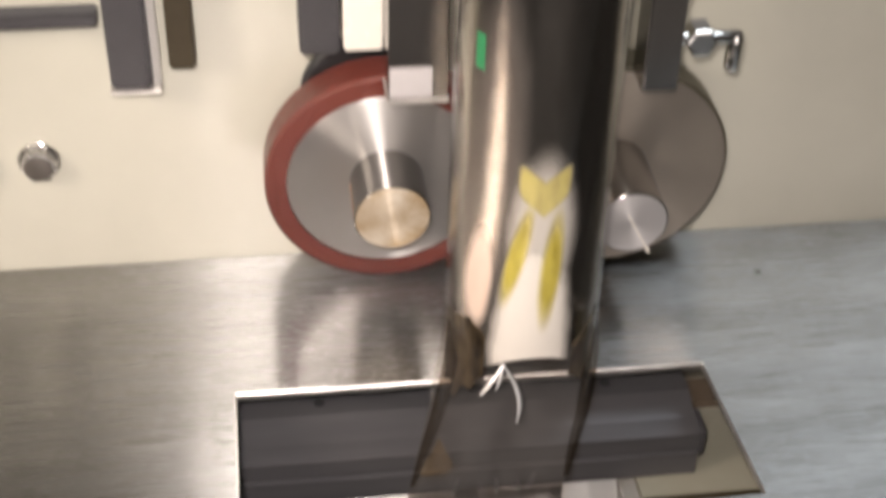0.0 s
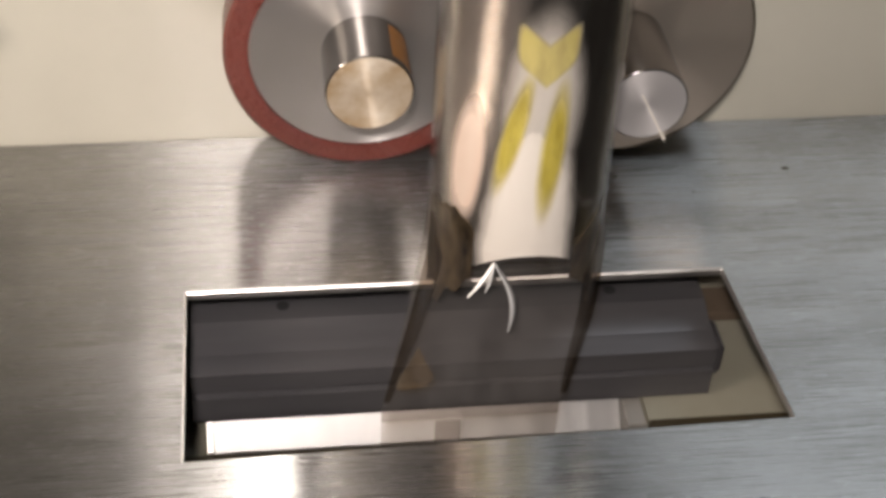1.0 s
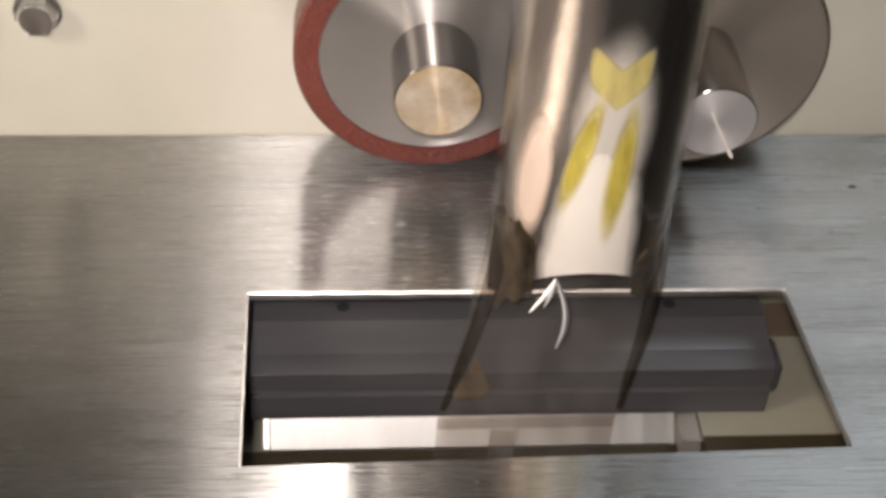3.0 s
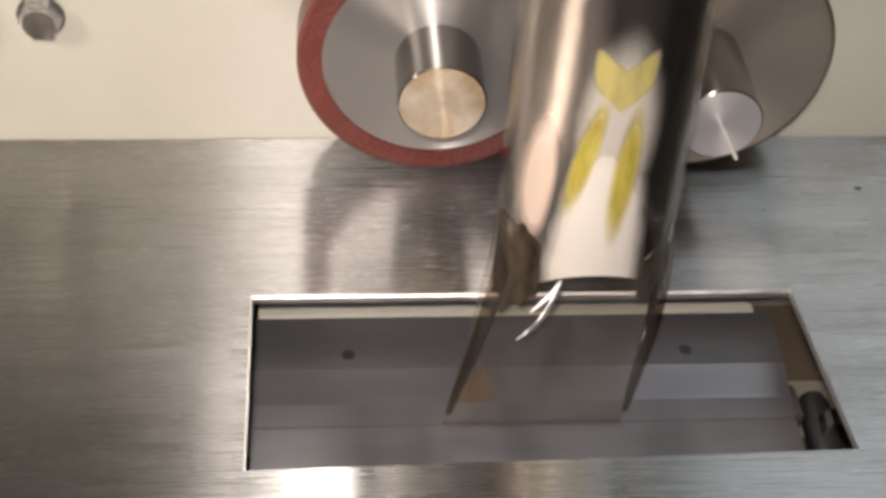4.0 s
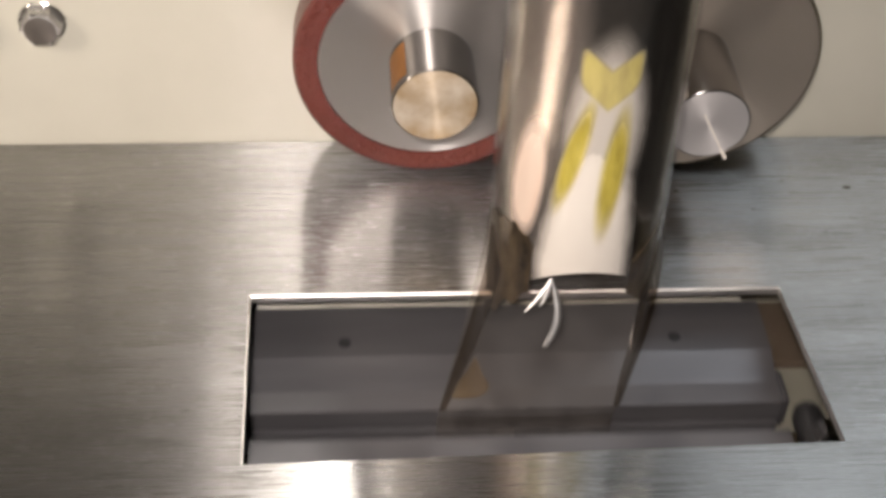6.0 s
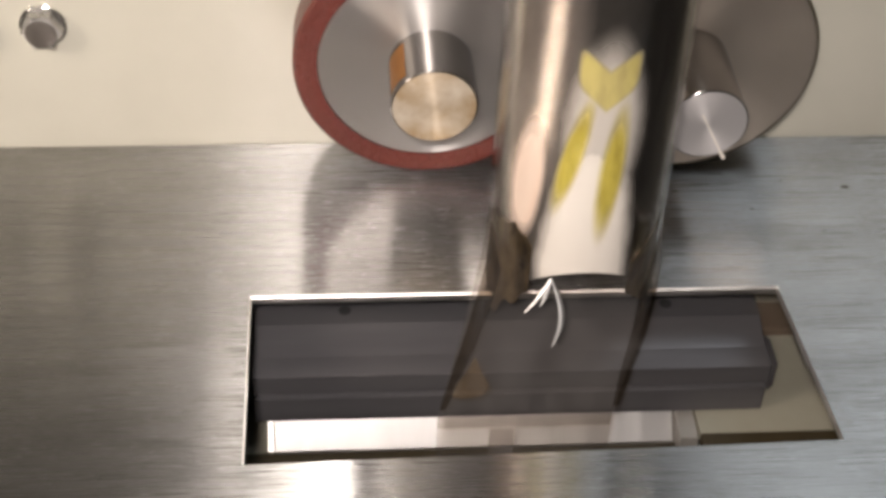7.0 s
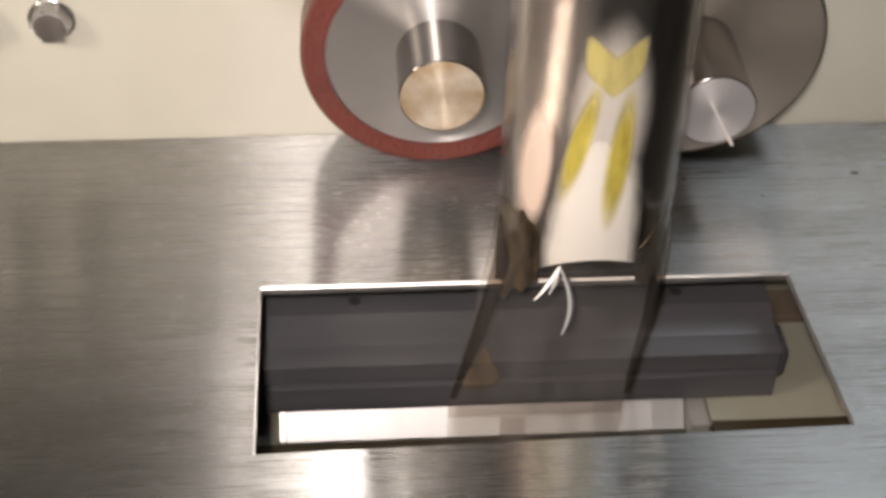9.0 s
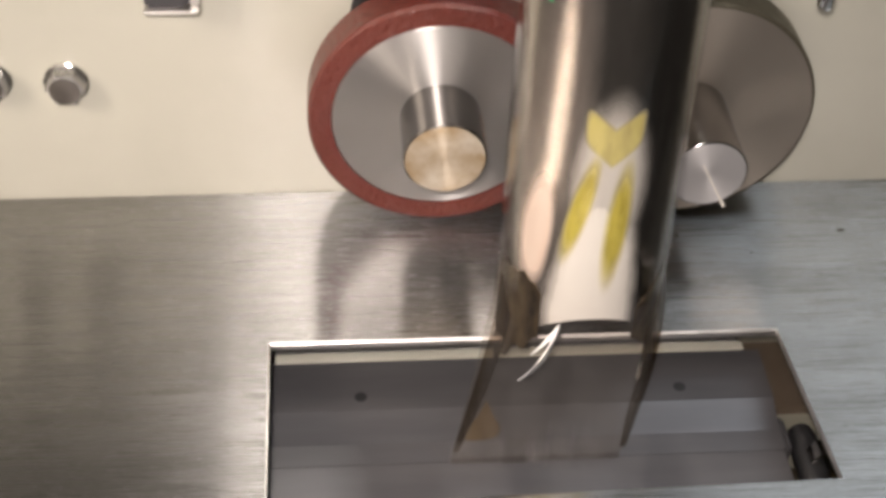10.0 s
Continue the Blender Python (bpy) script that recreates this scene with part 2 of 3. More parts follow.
def hex_prism(r, y0, y1, dome=0.0):
    bm = spun([(r, y0), (r, y1 + dome), (r * 0.94, y1 + dome * 0.3), (r * 0.80, y1)], 6, "Y")
    return bm


def structure(ob, label, category):
    return tagged(ob, label, category, kind="structure")


# ---- the setting ----
# corners of the opening in the deck: near left, near right, far right, far left
HOLE = [(-53.6, -132.2), (104.3, -129.4), (100.0, -70.7), (-53.6, -70.5)]
# front panel
structure(part("wall_panel", box(-420, 300, 0, 3, -2, 107, 0.8), CREAM), "cream painted steel front panel of the machine", "panel")


def deck_sheet():
    bm = bmesh.new()
    outer = [(-420, -190), (520, -190), (520, -0.6), (-420, -0.6)]
    inner = HOLE
    for z in (0.0, -2.6):
        o = [bm.verts.new((x, y, z)) for x, y in outer]
        i = [bm.verts.new((x, y, z)) for x, y in inner]
        for k in range(4):
            bm.faces.new((o[k], o[(k + 1) % 4], i[(k + 1) % 4], i[k]))
    bm.verts.ensure_lookup_table()
    v = bm.verts[:]
    for k in range(4):
        bm.faces.new((v[k], v[(k + 1) % 4], v[8 + (k + 1) % 4], v[8 + k]))
        bm.faces.new((v[4 + k], v[4 + (k + 1) % 4], v[12 + (k + 1) % 4], v[12 + k]))
    return bm


deck = structure(part("deck", deck_sheet(), DECK), "brushed stainless steel deck with a rectangular opening", "deck")
# bright deburred edge round the opening


def rail(p, q, width, z0, z1):
    """A thin strip with rounded top along the line from p to q, growing into the opening."""
    p, q = Vector(p), Vector(q)
    n = Vector((-(q - p).y, (q - p).x)).normalized()
    prof = [(0.0, z0), (width, z0), (width, z1 - (width if width > 0.6 else 0.25)), (width * (0.2 if width > 0.6 else 0.7), z1), (0.06, z1), (0.0, z1 - 0.1)]
    bm = bmesh.new()
    ends = [[bm.verts.new((e.x + n.x * d, e.y + n.y * d, z)) for d, z in prof] for e in (p, q)]
    for k in range(6):
        bm.faces.new((ends[0][k], ends[0][(k + 1) % 6], ends[1][(k + 1) % 6], ends[1][k]))
    bm.faces.new(ends[0])
    bm.faces.new(ends[1])
    return bm


part("edge_strip", rail(HOLE[2], HOLE[3], 0.65, -2.4, 0.14), EDGE, deck, "bright cut edge")
part("edge_strip", rail(HOLE[3], HOLE[0], 0.5, -2.4, 0.12), EDGE, deck, "bright cut edge")
part("edge_strip", rail(HOLE[1], HOLE[2], 0.12, -2.4, 0.03), EDGE, deck, "bright cut edge")
# brown colour stands in for the shade on the lip
part("near_lip", rail((-53.5, -133.4), (104.3, -130.6), 1.0, -9, -2.8), BROWN, deck, "folded lip under the deck, coloured dark for its shade")
# the well under the deck, its shade put into the paint colour
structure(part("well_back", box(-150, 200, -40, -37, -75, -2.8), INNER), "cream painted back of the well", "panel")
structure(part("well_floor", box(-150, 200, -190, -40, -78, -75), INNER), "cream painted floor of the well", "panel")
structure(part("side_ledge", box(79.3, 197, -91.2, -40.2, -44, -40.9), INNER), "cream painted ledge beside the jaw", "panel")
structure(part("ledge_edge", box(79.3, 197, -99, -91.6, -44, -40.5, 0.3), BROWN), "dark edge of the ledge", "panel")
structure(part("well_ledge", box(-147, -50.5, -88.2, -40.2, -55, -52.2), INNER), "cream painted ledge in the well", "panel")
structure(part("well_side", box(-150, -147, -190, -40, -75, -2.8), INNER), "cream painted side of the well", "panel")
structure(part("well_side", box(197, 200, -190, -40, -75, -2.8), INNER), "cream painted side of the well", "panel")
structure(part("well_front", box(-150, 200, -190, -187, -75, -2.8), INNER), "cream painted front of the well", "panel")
# the machine body under the deck
structure(part("machine_cabinet", box(-420, 520, -190, 60, -900, -78.5, 3), CREAM), "cream painted machine cabinet on the workshop floor", "cabinet")
structure(part("cabinet_front", box(-420, -150.5, -190, -187, -78, -2.8), CREAM), "cream painted front of the machine", "panel")
structure(part("cabinet_front", box(200.5, 520, -190, -187, -78, -2.8), CREAM), "cream painted front of the machine", "panel")
# the room
for n, b in (("wall_behind", box(-2500, 2500, -2600, -2550, -900, 2200)), ("wall_left", box(-2550, -2500, -2550, 900, -900, 2200)),
             ("wall_right", box(2500, 2550, -2550, 900, -900, 2200)), ("wall_far", box(-2500, 2500, 900, 950, -900, 2200)),
             ("floor", box(-2500, 2500, -2550, 900, -950, -900)), ("ceiling", box(-2550, 2550, -2600, 950, 2200, 2250))):
    structure(part(n, b, CONCRETE if n == "floor" else ROOM), "plain painted surface of the workshop", n.split("_")[0])

# ---- rollers ----


def wheel(name, x, z, r_in, r_out, thick, y_face, rim_mat, face_mat, end_y, r_shaft, end_mat, label, rim_label):
    """A feed roller at the front of its shaft; its origin lies on the axis at the panel."""
    top = tagged(base(name, x, 0, z), label, "roller", "feed rollers")
    yb = y_face + thick
    part("hub", spun([(r_in - 0.3, yb), (r_in, yb - 0.3), (r_in, y_face + 0.5), (r_in - 0.5, y_face)], 96), face_mat, top, "turned steel face", True)
    part("rim", spun([(r_in + 0.05, yb), (r_out - 1.0, yb), (r_out, yb - 1.0), (r_out, y_face + 1.0), (r_out - 1.0, y_face - 0.1), (r_in + 0.05, y_face - 0.1)], 96, closed=True), rim_mat, top, rim_label, True)
    shaft = part("shaft", spun([(r_shaft, -0.5), (r_shaft, end_y + 0.35), (r_shaft - 0.35, end_y + 0.02)], 64), SHAFT, top, "ground steel shaft", True)
    end = part("shaft_end", spun([(r_shaft - 0.4, end_y + 0.3), (r_shaft - 0.45, end_y - 0.02)], 64), end_mat, top)
    return top, shaft, end


rubber_roller, rubber_shaft, _ = wheel("rubber_roller", 0, 42.5, 33.3, 40.6, 14, -18, RUBBER, TURNED, -38.5, 12.5, STAINED,
                      "steel feed roller with a red-brown rubber tyre", "red-brown rubber tyre")
steel_roller, _, steel_end = wheel("steel_roller", 77.0, 42.5, 38.9, 39.6, 14, -18, DARKRIM, WARM_TURNED, -48.2, 11.8, FACED,
                     "plain turned steel pressure roller", "dark knurled rim")


def shaft_patch(r, y0, y1, a0, a1):
    bm = bmesh.new()
    rows = []
    for k in range(13):
        a = radians(a0 + (a1 - a0) * k / 12)
        rows.append([bm.verts.new(((r + d) * math.sin(a), y, (r + d) * math.cos(a))) for y in (y0, y1) for d in (0.0, 0.1)])
    for p, q in zip(rows[:-1], rows[1:]):
        bm.faces.new((p[1], p[3], q[3], q[1]))
        bm.faces.new((p[0], q[0], q[2], p[2]))
        bm.faces.new((p[0], p[1], q[1], q[0]))
        bm.faces.new((p[2], q[2], q[3], p[3]))
    bm.faces.new((rows[0][0], rows[0][2], rows[0][3], rows[0][1]))
    bm.faces.new((rows[-1][0], rows[-1][1], rows[-1][3], rows[-1][2]))
    return bm


part("tape", shaft_patch(12.45, -36.0, -20, -19, 19), ORANGE, rubber_shaft, "orange stain on the shaft", True)
# thin white bar painted in as the highlight across the shaft end
part("glint_line", box(-0.25, 0.25, -48.4, -48.2, -10.5, 4, 0.06), WHITE, steel_end, "painted highlight line on the shaft end")
part("pin", box(-0.5, 0.5, -48.6, -47.0, -14.2, -10.6, 0.2), WHITE, steel_end, "small bright pin")

# ---- forming tube ----
TX, TY, TR = 38.9, -64.0, 23.4


def tube_end(a):
    """Height of the cut lower end at angle a from the front: an arch, with a leg on either side."""
    c = math.cos(a)
    return -12.7 + 35 * abs(c) ** 0.95 + (60 * -c if c < 0 else 0)


def tube_body(n=96):
    bm = bmesh.new()
    rows = []
    for i in range(n):
        a = 2 * math.pi * i / n
        s, c = math.sin(a), -math.cos(a)
        low = tube_end(a)
        rows.append([bm.verts.new((TX + r * s, TY + r * c, z)) for r, z in ((TR, 330), (TR, 120), (TR, low), (TR - 1, low), (TR - 1, 120), (TR - 1, 330))])
    for i in range(n):
        p, q = rows[i], rows[(i + 1) % n]
        for k in range(6):
            bm.faces.new((p[k], q[k], q[(k + 1) % 6], p[(k + 1) % 6]))
    return bm


tube = tagged(base("forming_tube"), "polished stainless forming tube wrapped in clear film", "tube")
part("pipe", tube_body(), POLISH, tube, "", True)


def on_tube(outline, r, thick=0.15):
    """A thin sheet bent round the tube: columns of (angle, low, high) in degrees and millimetres."""
    bm = bmesh.new()
    cols = []
    for a, lo, hi in outline:
        s, c = math.sin(radians(a)), -math.cos(radians(a))
        cols.append([bm.verts.new((TX + (r + d) * s, TY + (r + d) * c, z)) for z in (lo, hi) for d in (0.0, thick)])
    for p, q in zip(cols[:-1], cols[1:]):
        bm.faces.new((p[1], q[1], q[3], p[3]))
        bm.faces.new((p[0], p[2], q[2], q[0]))
        bm.faces.new((p[0], q[0], q[1], p[1]))
        bm.faces.new((p[2], p[3], q[3], q[2]))
    bm.faces.new(cols[0])
    bm.faces.new(cols[-1])
    return bm


def span(a0, a1, n, lo, hi):
    return [(a0 + (a1 - a0) * k / n, lo(k / n), hi(k / n)) for k in range(n + 1)]


def low_at(a):
    return tube_end(radians(a)) + 0.6


def painted_reflections():
    """Reflections painted on steel: a pink band and a white field, with four yellow leaves, all with soft edges."""
    m, nt, b = shader("reflections_painted_on_steel")
    xyz = nt.nodes.new("ShaderNodeSeparateXYZ")
    nt.links.new(coords(nt, (1000, 1000, 1000)), xyz.inputs["Vector"])

    def calc(op, *args):
        n = nt.nodes.new("ShaderNodeMath")
        n.operation = op
        for k, a in enumerate(args):
            if isinstance(a, (int, float)):
                n.inputs[k].default_value = a
            else:
                nt.links.new(a, n.inputs[k])
        return n.outputs["Value"]

    wob = calc("MULTIPLY", calc("SUBTRACT", noise_at(nt, (160, 160, 60), 3.0), 0.5), 0.45)

    def blot(cx, cz, hw, hl, lean, soft):
        """1 inside a leaning ellipse, fading out over its edge."""
        dz = calc("SUBTRACT", xyz.outputs["Z"], cz)
        dx = calc("SUBTRACT", calc("SUBTRACT", xyz.outputs["X"], cx), calc("MULTIPLY", dz, lean))
        q = calc("ADD", calc("POWER", calc("ABSOLUTE", calc("DIVIDE", dx, hw)), 2.0), calc("POWER", calc("ABSOLUTE", calc("DIVIDE", dz, hl)), 2.0))
        n = nt.nodes.new("ShaderNodeMapRange")
        n.interpolation_type = "SMOOTHSTEP"
        for k, val in (("From Min", 1.0 + soft), ("From Max", 1.0 - soft)):
            n.inputs[k].default_value = val
        nt.links.new(calc("ADD", q, wob), n.inputs["Value"])
        return n.outputs["Result"]

    # a broad chevron above, two long leaves below
    off = calc("ABSOLUTE", calc("SUBTRACT", xyz.outputs["X"], 38.4))
    rise = calc("SUBTRACT", calc("SUBTRACT", xyz.outputs["Z"], 83.5), calc("MULTIPLY", off, 0.9))
    chev = calc("ADD", calc("POWER", calc("DIVIDE", calc("ABSOLUTE", rise), 6.0), 4.0), calc("POWER", calc("DIVIDE", off, 7.4), 6.0))
    fade = nt.nodes.new("ShaderNodeMapRange")
    fade.interpolation_type = "SMOOTHSTEP"
    for k, val in (("From Min", 1.9), ("From Max", 0.3)):
        fade.inputs[k].default_value = val
    nt.links.new(calc("ADD", chev, wob), fade.inputs["Value"])
    leaves = calc("MULTIPLY", fade.outputs["Result"], 0.78)
    for row in ((31.6, 62.5, 2.6, 17.5, 0.17, 0.75), (42.0, 57.0, 3.1, 20.0, 0.05, 0.75)):
        leaves = calc("MAXIMUM", leaves, blot(*row))
    # white field, hot streak and pink band hold the tube's reflections as colour
    white = calc("MAXIMUM", blot(37.6, 24, 11.8, 44, 0.0, 0.5), calc("MULTIPLY", blot(38.2, 70, 9.5, 26, 0.0, 0.7), 0.72))
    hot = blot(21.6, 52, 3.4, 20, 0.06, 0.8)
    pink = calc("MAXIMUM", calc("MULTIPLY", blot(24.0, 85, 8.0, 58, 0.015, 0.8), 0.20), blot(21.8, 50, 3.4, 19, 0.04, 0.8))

    def mixed(fac, low, high):
        n = nt.nodes.new("ShaderNodeMixRGB")
        nt.links.new(fac, n.inputs["Fac"])
        nt.links.new(low, n.inputs["Color1"])
        nt.links.new(high, n.inputs["Color2"])
        return n.outputs["Color"]

    spots = noise_at(nt, (220, 220, 60), 4.0)
    steel = ramp(nt, spots, [(0.3, (0.36, 0.34, 0.32)), (0.7, (0.44, 0.42, 0.40))])
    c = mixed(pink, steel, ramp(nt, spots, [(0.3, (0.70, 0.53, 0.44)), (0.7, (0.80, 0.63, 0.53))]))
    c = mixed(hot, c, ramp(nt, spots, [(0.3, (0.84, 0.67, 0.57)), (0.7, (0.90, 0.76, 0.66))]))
    c = mixed(white, c, ramp(nt, spots, [(0.3, (0.82, 0.78, 0.73)), (0.7, (0.86, 0.83, 0.78))]))
    c = mixed(leaves, c, ramp(nt, spots, [(0.35, (0.40, 0.33, 0.05)), (0.65, (0.62, 0.53, 0.10))]))
    nt.links.new(c, b.inputs["Base Color"])
    tint_mask = calc("MAXIMUM", calc("MAXIMUM", leaves, white), pink)
    nt.links.new(to_range(nt, tint_mask, 1.0, 0.0, 0.0, 0.9), b.inputs["Metallic"])
    nt.links.new(to_range(nt, tint_mask, 0.17, 0.30, 0.0, 1.0), b.inputs["Roughness"])
    return m


reflection_sheet = tagged(base("reflection_sheet"), "thin sheet on the tube with painted white and pink reflections and yellow leaf shapes", "label")
part("reflection_field", on_tube([(a, low_at(a), 175) for a in range(-66, 33, 2)], TR + 0.12), painted_reflections(), reflection_sheet, "", True)

# spreader steel whose mottled brown takes in the reflection of the dark opening
SPREADER = surface("spreader_reflection_steel", (0.030, 0.022, 0.018), (0.20, 0.150, 0.085), 0.34, 0.6, (400, 400, 200), 0.5, 0.0005, 0.5, (190, 190, 80))


def leg_end(a):
    return -12.7 + 35 * abs(math.cos(radians(a))) ** 0.95


part("spreader", on_tube([(a, leg_end(a) - 5.0 - 1.6 * math.sin(a * 0.35), 32 - 0.006 * (a + 58) ** 2 + 0.9 * math.sin(a * 0.21) + 0.6 * math.sin(a * 0.55)) for a in range(-110, -36, 2)], TR + 0.35, 0.25), SPREADER, tube, "mottled film spreader with the dark opening's reflection in its colour", True)
part("spreader", on_tube([(a, leg_end(a) - 6, 30 - 0.004 * (a - 75) ** 2) for a in range(32, 112, 3)], TR + 0.05, 0.25), SPREADER, tube, "dark film spreader", True)

# ---- film ----


def smooth_rows(sections, steps):
    """Sections in between, along a smooth curve through the given ones."""
    out = []
    for k in range(len(sections) - 1):
        p = [sections[min(max(k + d, 0), len(sections) - 1)] for d in (-1, 0, 1, 2)]
        for j in range(steps):
            f = j / steps
            out.append(tuple(0.5 * (2 * b + (c - a) * f + (2 * a - 5 * b + 4 * c - d) * f * f + (3 * b - a - 3 * c + d) * f ** 3) for a, b, c, d in zip(*p)))
    return out + [sections[-1]]


def loft(sections, n=56, ripple=0.0):
    """A film sleeve through sections of (x, y, z, half width, half depth), with drawn-in creases."""
    bm = bmesh.new()
    rings = []
    for k, (x, y, z, hw, hd) in enumerate(sections):
        amount = ripple * min(1.0, k / (0.5 * len(sections)))
        ring = []
        for i in range(n):
            a = 2 * math.pi * i / n
            d = amount * (math.sin(9 * a + 0.10 * z) + 0.7 * math.sin(17 * a - 0.23 * z + 1.0) + 0.5 * math.sin(5 * a + 0.31 * z + 2.0))
            ring.append(bm.verts.new((x + (hw + 0.3 * d) * math.sin(a), y - (hd + d) * math.cos(a), z)))
        rings.append(ring)
    for a, b in zip(rings[:-1], rings[1:]):
        for i in range(n):
            bm.faces.new((a[i], a[(i + 1) % n], b[(i + 1) % n], b[i]))
    return bm


sleeve = tagged(base("film_sleeve"), "clear film sleeve hanging from the forming tube", "film")
part("sleeve", loft([(TX, TY, 330, 24.4, 24.4), (TX, TY, 60, 24.4, 24.4), (TX, TY, 24, 24.6, 24.5)]), FILM, sleeve, "film round the tube", True)
part("skirt", loft(smooth_rows([(TX, TY, 23.9, 24.6, 24.5), (TX - 1.2, TY - 6, 13, 25.2, 22.0), (TX - 6, TY - 19, 1, 25.6, 14.0),
                    (TX - 11, TY - 30, -9, 25.4, 7.0), (TX - 14, TY - 35.6, -17, 25.2, 3.2), (TX - 15, TY - 36.3, -21, 25.0, 1.2), (TX - 15.1, TY - 36.4, -25, 24.9, 0.35)], 7), 120, 0.07), CREASED, sleeve, "film drawn forward to the jaws", True)
# folded edges of the sleeve, broad under the tube and tapering towards the jaws
for side in (-1, 1):
    part("fold", loft(smooth_rows([(TX + side * 23.2, TY - 4, 24, 1.2, 1.2), (TX - 1.2 + side * 22.8, TY - 11, 12, 2.4, 0.9),
                                   (TX - 6 + side * 23.6, TY - 23, 1, 2.2, 0.8), (TX - 11 + side * 24.0, TY - 32, -9, 1.6, 0.6),
                                   (TX - 14 + side * 24.6, TY - 36.4, -17, 0.9, 0.4)], 5), 12), SHADE, sleeve, "dark folded edge", True)
# an amber reflection beside the fold, put in as a patch of tinted film
part("blotch", loft(smooth_rows([(TX - 29.5, TY - 29, -4, 0.3, 0.2), (TX - 30.0, TY - 32, -7, 2.4, 0.2), (TX - 30.6, TY - 34.4, -9.8, 4.8, 0.2), (TX - 32.2, TY - 36, -12.0, 3.8, 0.2), (TX - 34.6, TY - 36, -12.6, 0.4, 0.2)], 5), 16), AMBER, sleeve, "amber reflection patch", True)

# sharp creases that run down from the arch of the tube, each hung at its upper end
# each is a rod, glossier than the film, added to carry its glint
APEX = (TX - 9.6, TY - 24.6, 22.0)
creases = []
for x1, reach, bow, wide in ((-7.6, 0.55, 0.7, 0.66), (-2.2, 0.50, 0.4, 0.56), (6.0, 1.15, 2.9, 0.86)):
    rows = []
    for k in range(13):
        f = k / 12
        down = reach * f
        rows.append((x1 * f + bow * math.sin(math.pi * f), -7.5 * down, -14.5 * down, 0.10 + wide * math.sin(math.pi * (0.10 + 0.85 * f)), 0.15 + 0.3 * math.sin(math.pi * f)))
    ob = part("crease", loft(rows, 12), GLINT, sleeve, "sharp crease with an added glint", True)
    ob.location = [c * MM for c in APEX]
    creases.append(ob)

# the bag being filled: four sleeve lengths that slide out of one another, the lowest closed by a seal
bag = tagged(base("film_bag", 23.9, -100.4, -20), "clear film bag with a crimped end seal below the sleeve", "bag")
bag_parts = []
for k in range(2):
    w0 = 25.0 - 0.12 * k
    bag_parts.append(part("sleeve_length", loft([(0, 0, 0, w0, 0.30 - 0.1 * k), (0, 0, -5, w0, 0.32 - 0.1 * k), (0, 0, -17, w0, 0.36 - 0.1 * k)]), BAGFILM, bag, "", True))


bag_parts.append(part("back_seam", loft([(-6.3, -0.6, 0, 3.6, 0.12), (-6.3, -0.6, -9, 3.6, 0.12), (-6.3, -0.6, -17, 3.6, 0.1)], 16), SEAMFILM, bag, "doubled back seam", True))


def seal_strip():
    """A crimped strip: ribs across a flat double film."""
    bm = bmesh.new()
    rows = []
    for i in range(57):
        x = -25 + 50 * i / 56
        d = 0.13 * math.sin(i * 1.7) + 0.22 * math.sin(i * 0.61)
        rows.append([bm.verts.new((x, d + e, z + 0.3 * math.sin(i * 0.9))) for e in (-0.25, 0.25) for z in (-6.5, -11.0, -15.5)])
    for p, q in zip(rows[:-1], rows[1:]):
        for a, b in ((0, 1), (1, 2), (4, 3), (5, 4), (2, 5), (3, 0)):
            bm.faces.new((p[a], q[a], q[b], p[b]))
    return bm


seal = part("end_seal", seal_strip(), SEAM, bag, "crimped end seal", True)

# faint wrinkles that spread upwards from the seal
for x0, x1, z0, z1, w in ((-15, -9, 6, -2, 0.35), (-9, -11, 9, 1, 0.5), (-4, 1, 5, -2, 0.3), (1, 4, 8, 0, 0.45), (8, 12, 6, -2, 0.35), (14, 13, 9, 3, 0.5)):
    rows = []
    for k in range(9):
        f = k / 8
        z = z0 + (z1 - z0) * f
        rows.append((x0 + (x1 - x0) * f + 0.6 * math.sin(3 * f + x0), -1.5 - 0.38 * z, z, 0.05 + w * math.sin(math.pi * (0.06 + 0.88 * f)), 0.1))
    bag_parts.append(part("wrinkle", loft(rows, 8), WRINKLE, bag, "faint shiny wrinkle", True))

# ---- goods packed by the machine ----


def dowel_pin(name_label, r, half, steel):
    top = tagged(base("dowel_pin"), name_label, "pin", "packed goods")
    part("body", spun([(r - 0.6, -half), (r, -half + 0.8), (r, half - 0.8), (r - 0.6, half)], 32, "Z"), steel, top, "", True)
    return top


def machine_screw():
    top = tagged(base("machine_screw"), "zinc plated machine screw lying in the film bag", "screw", "packed goods")
    part("head", spun([(4.4, 13.0), (5.2, 13.6), (5.2, 15.4), (3.8, 17.2), (1.2, 17.6)], 28, "Z"), ZINC, top, "domed screw head", True)
    prof = [(1.4, -14.0)]
    for i in range(30):
        prof += [(2.5, -13.4 + i * 0.88), (2.0, -12.96 + i * 0.88)]
    part("thread", spun(prof + [(2.4, 12.99)], 24, "Z"), ZINC, top, "threaded shank")
    return top


PIN = surface("ground_pin_steel", (0.46, 0.45, 0.43), (0.56, 0.55, 0.53), 0.30, 0.9)
first_pin = dowel_pin("bright steel dowel pin in the film bag", 3.0, 9.5, PIN)
third_pin = dowel_pin("slim bright steel dowel pin leaning in the film bag", 1.5, 9.0, PIN)
cap = tagged(base("plastic_plug"), "pale grey plastic plug dropping into the film bag", "plug", "packed goods")
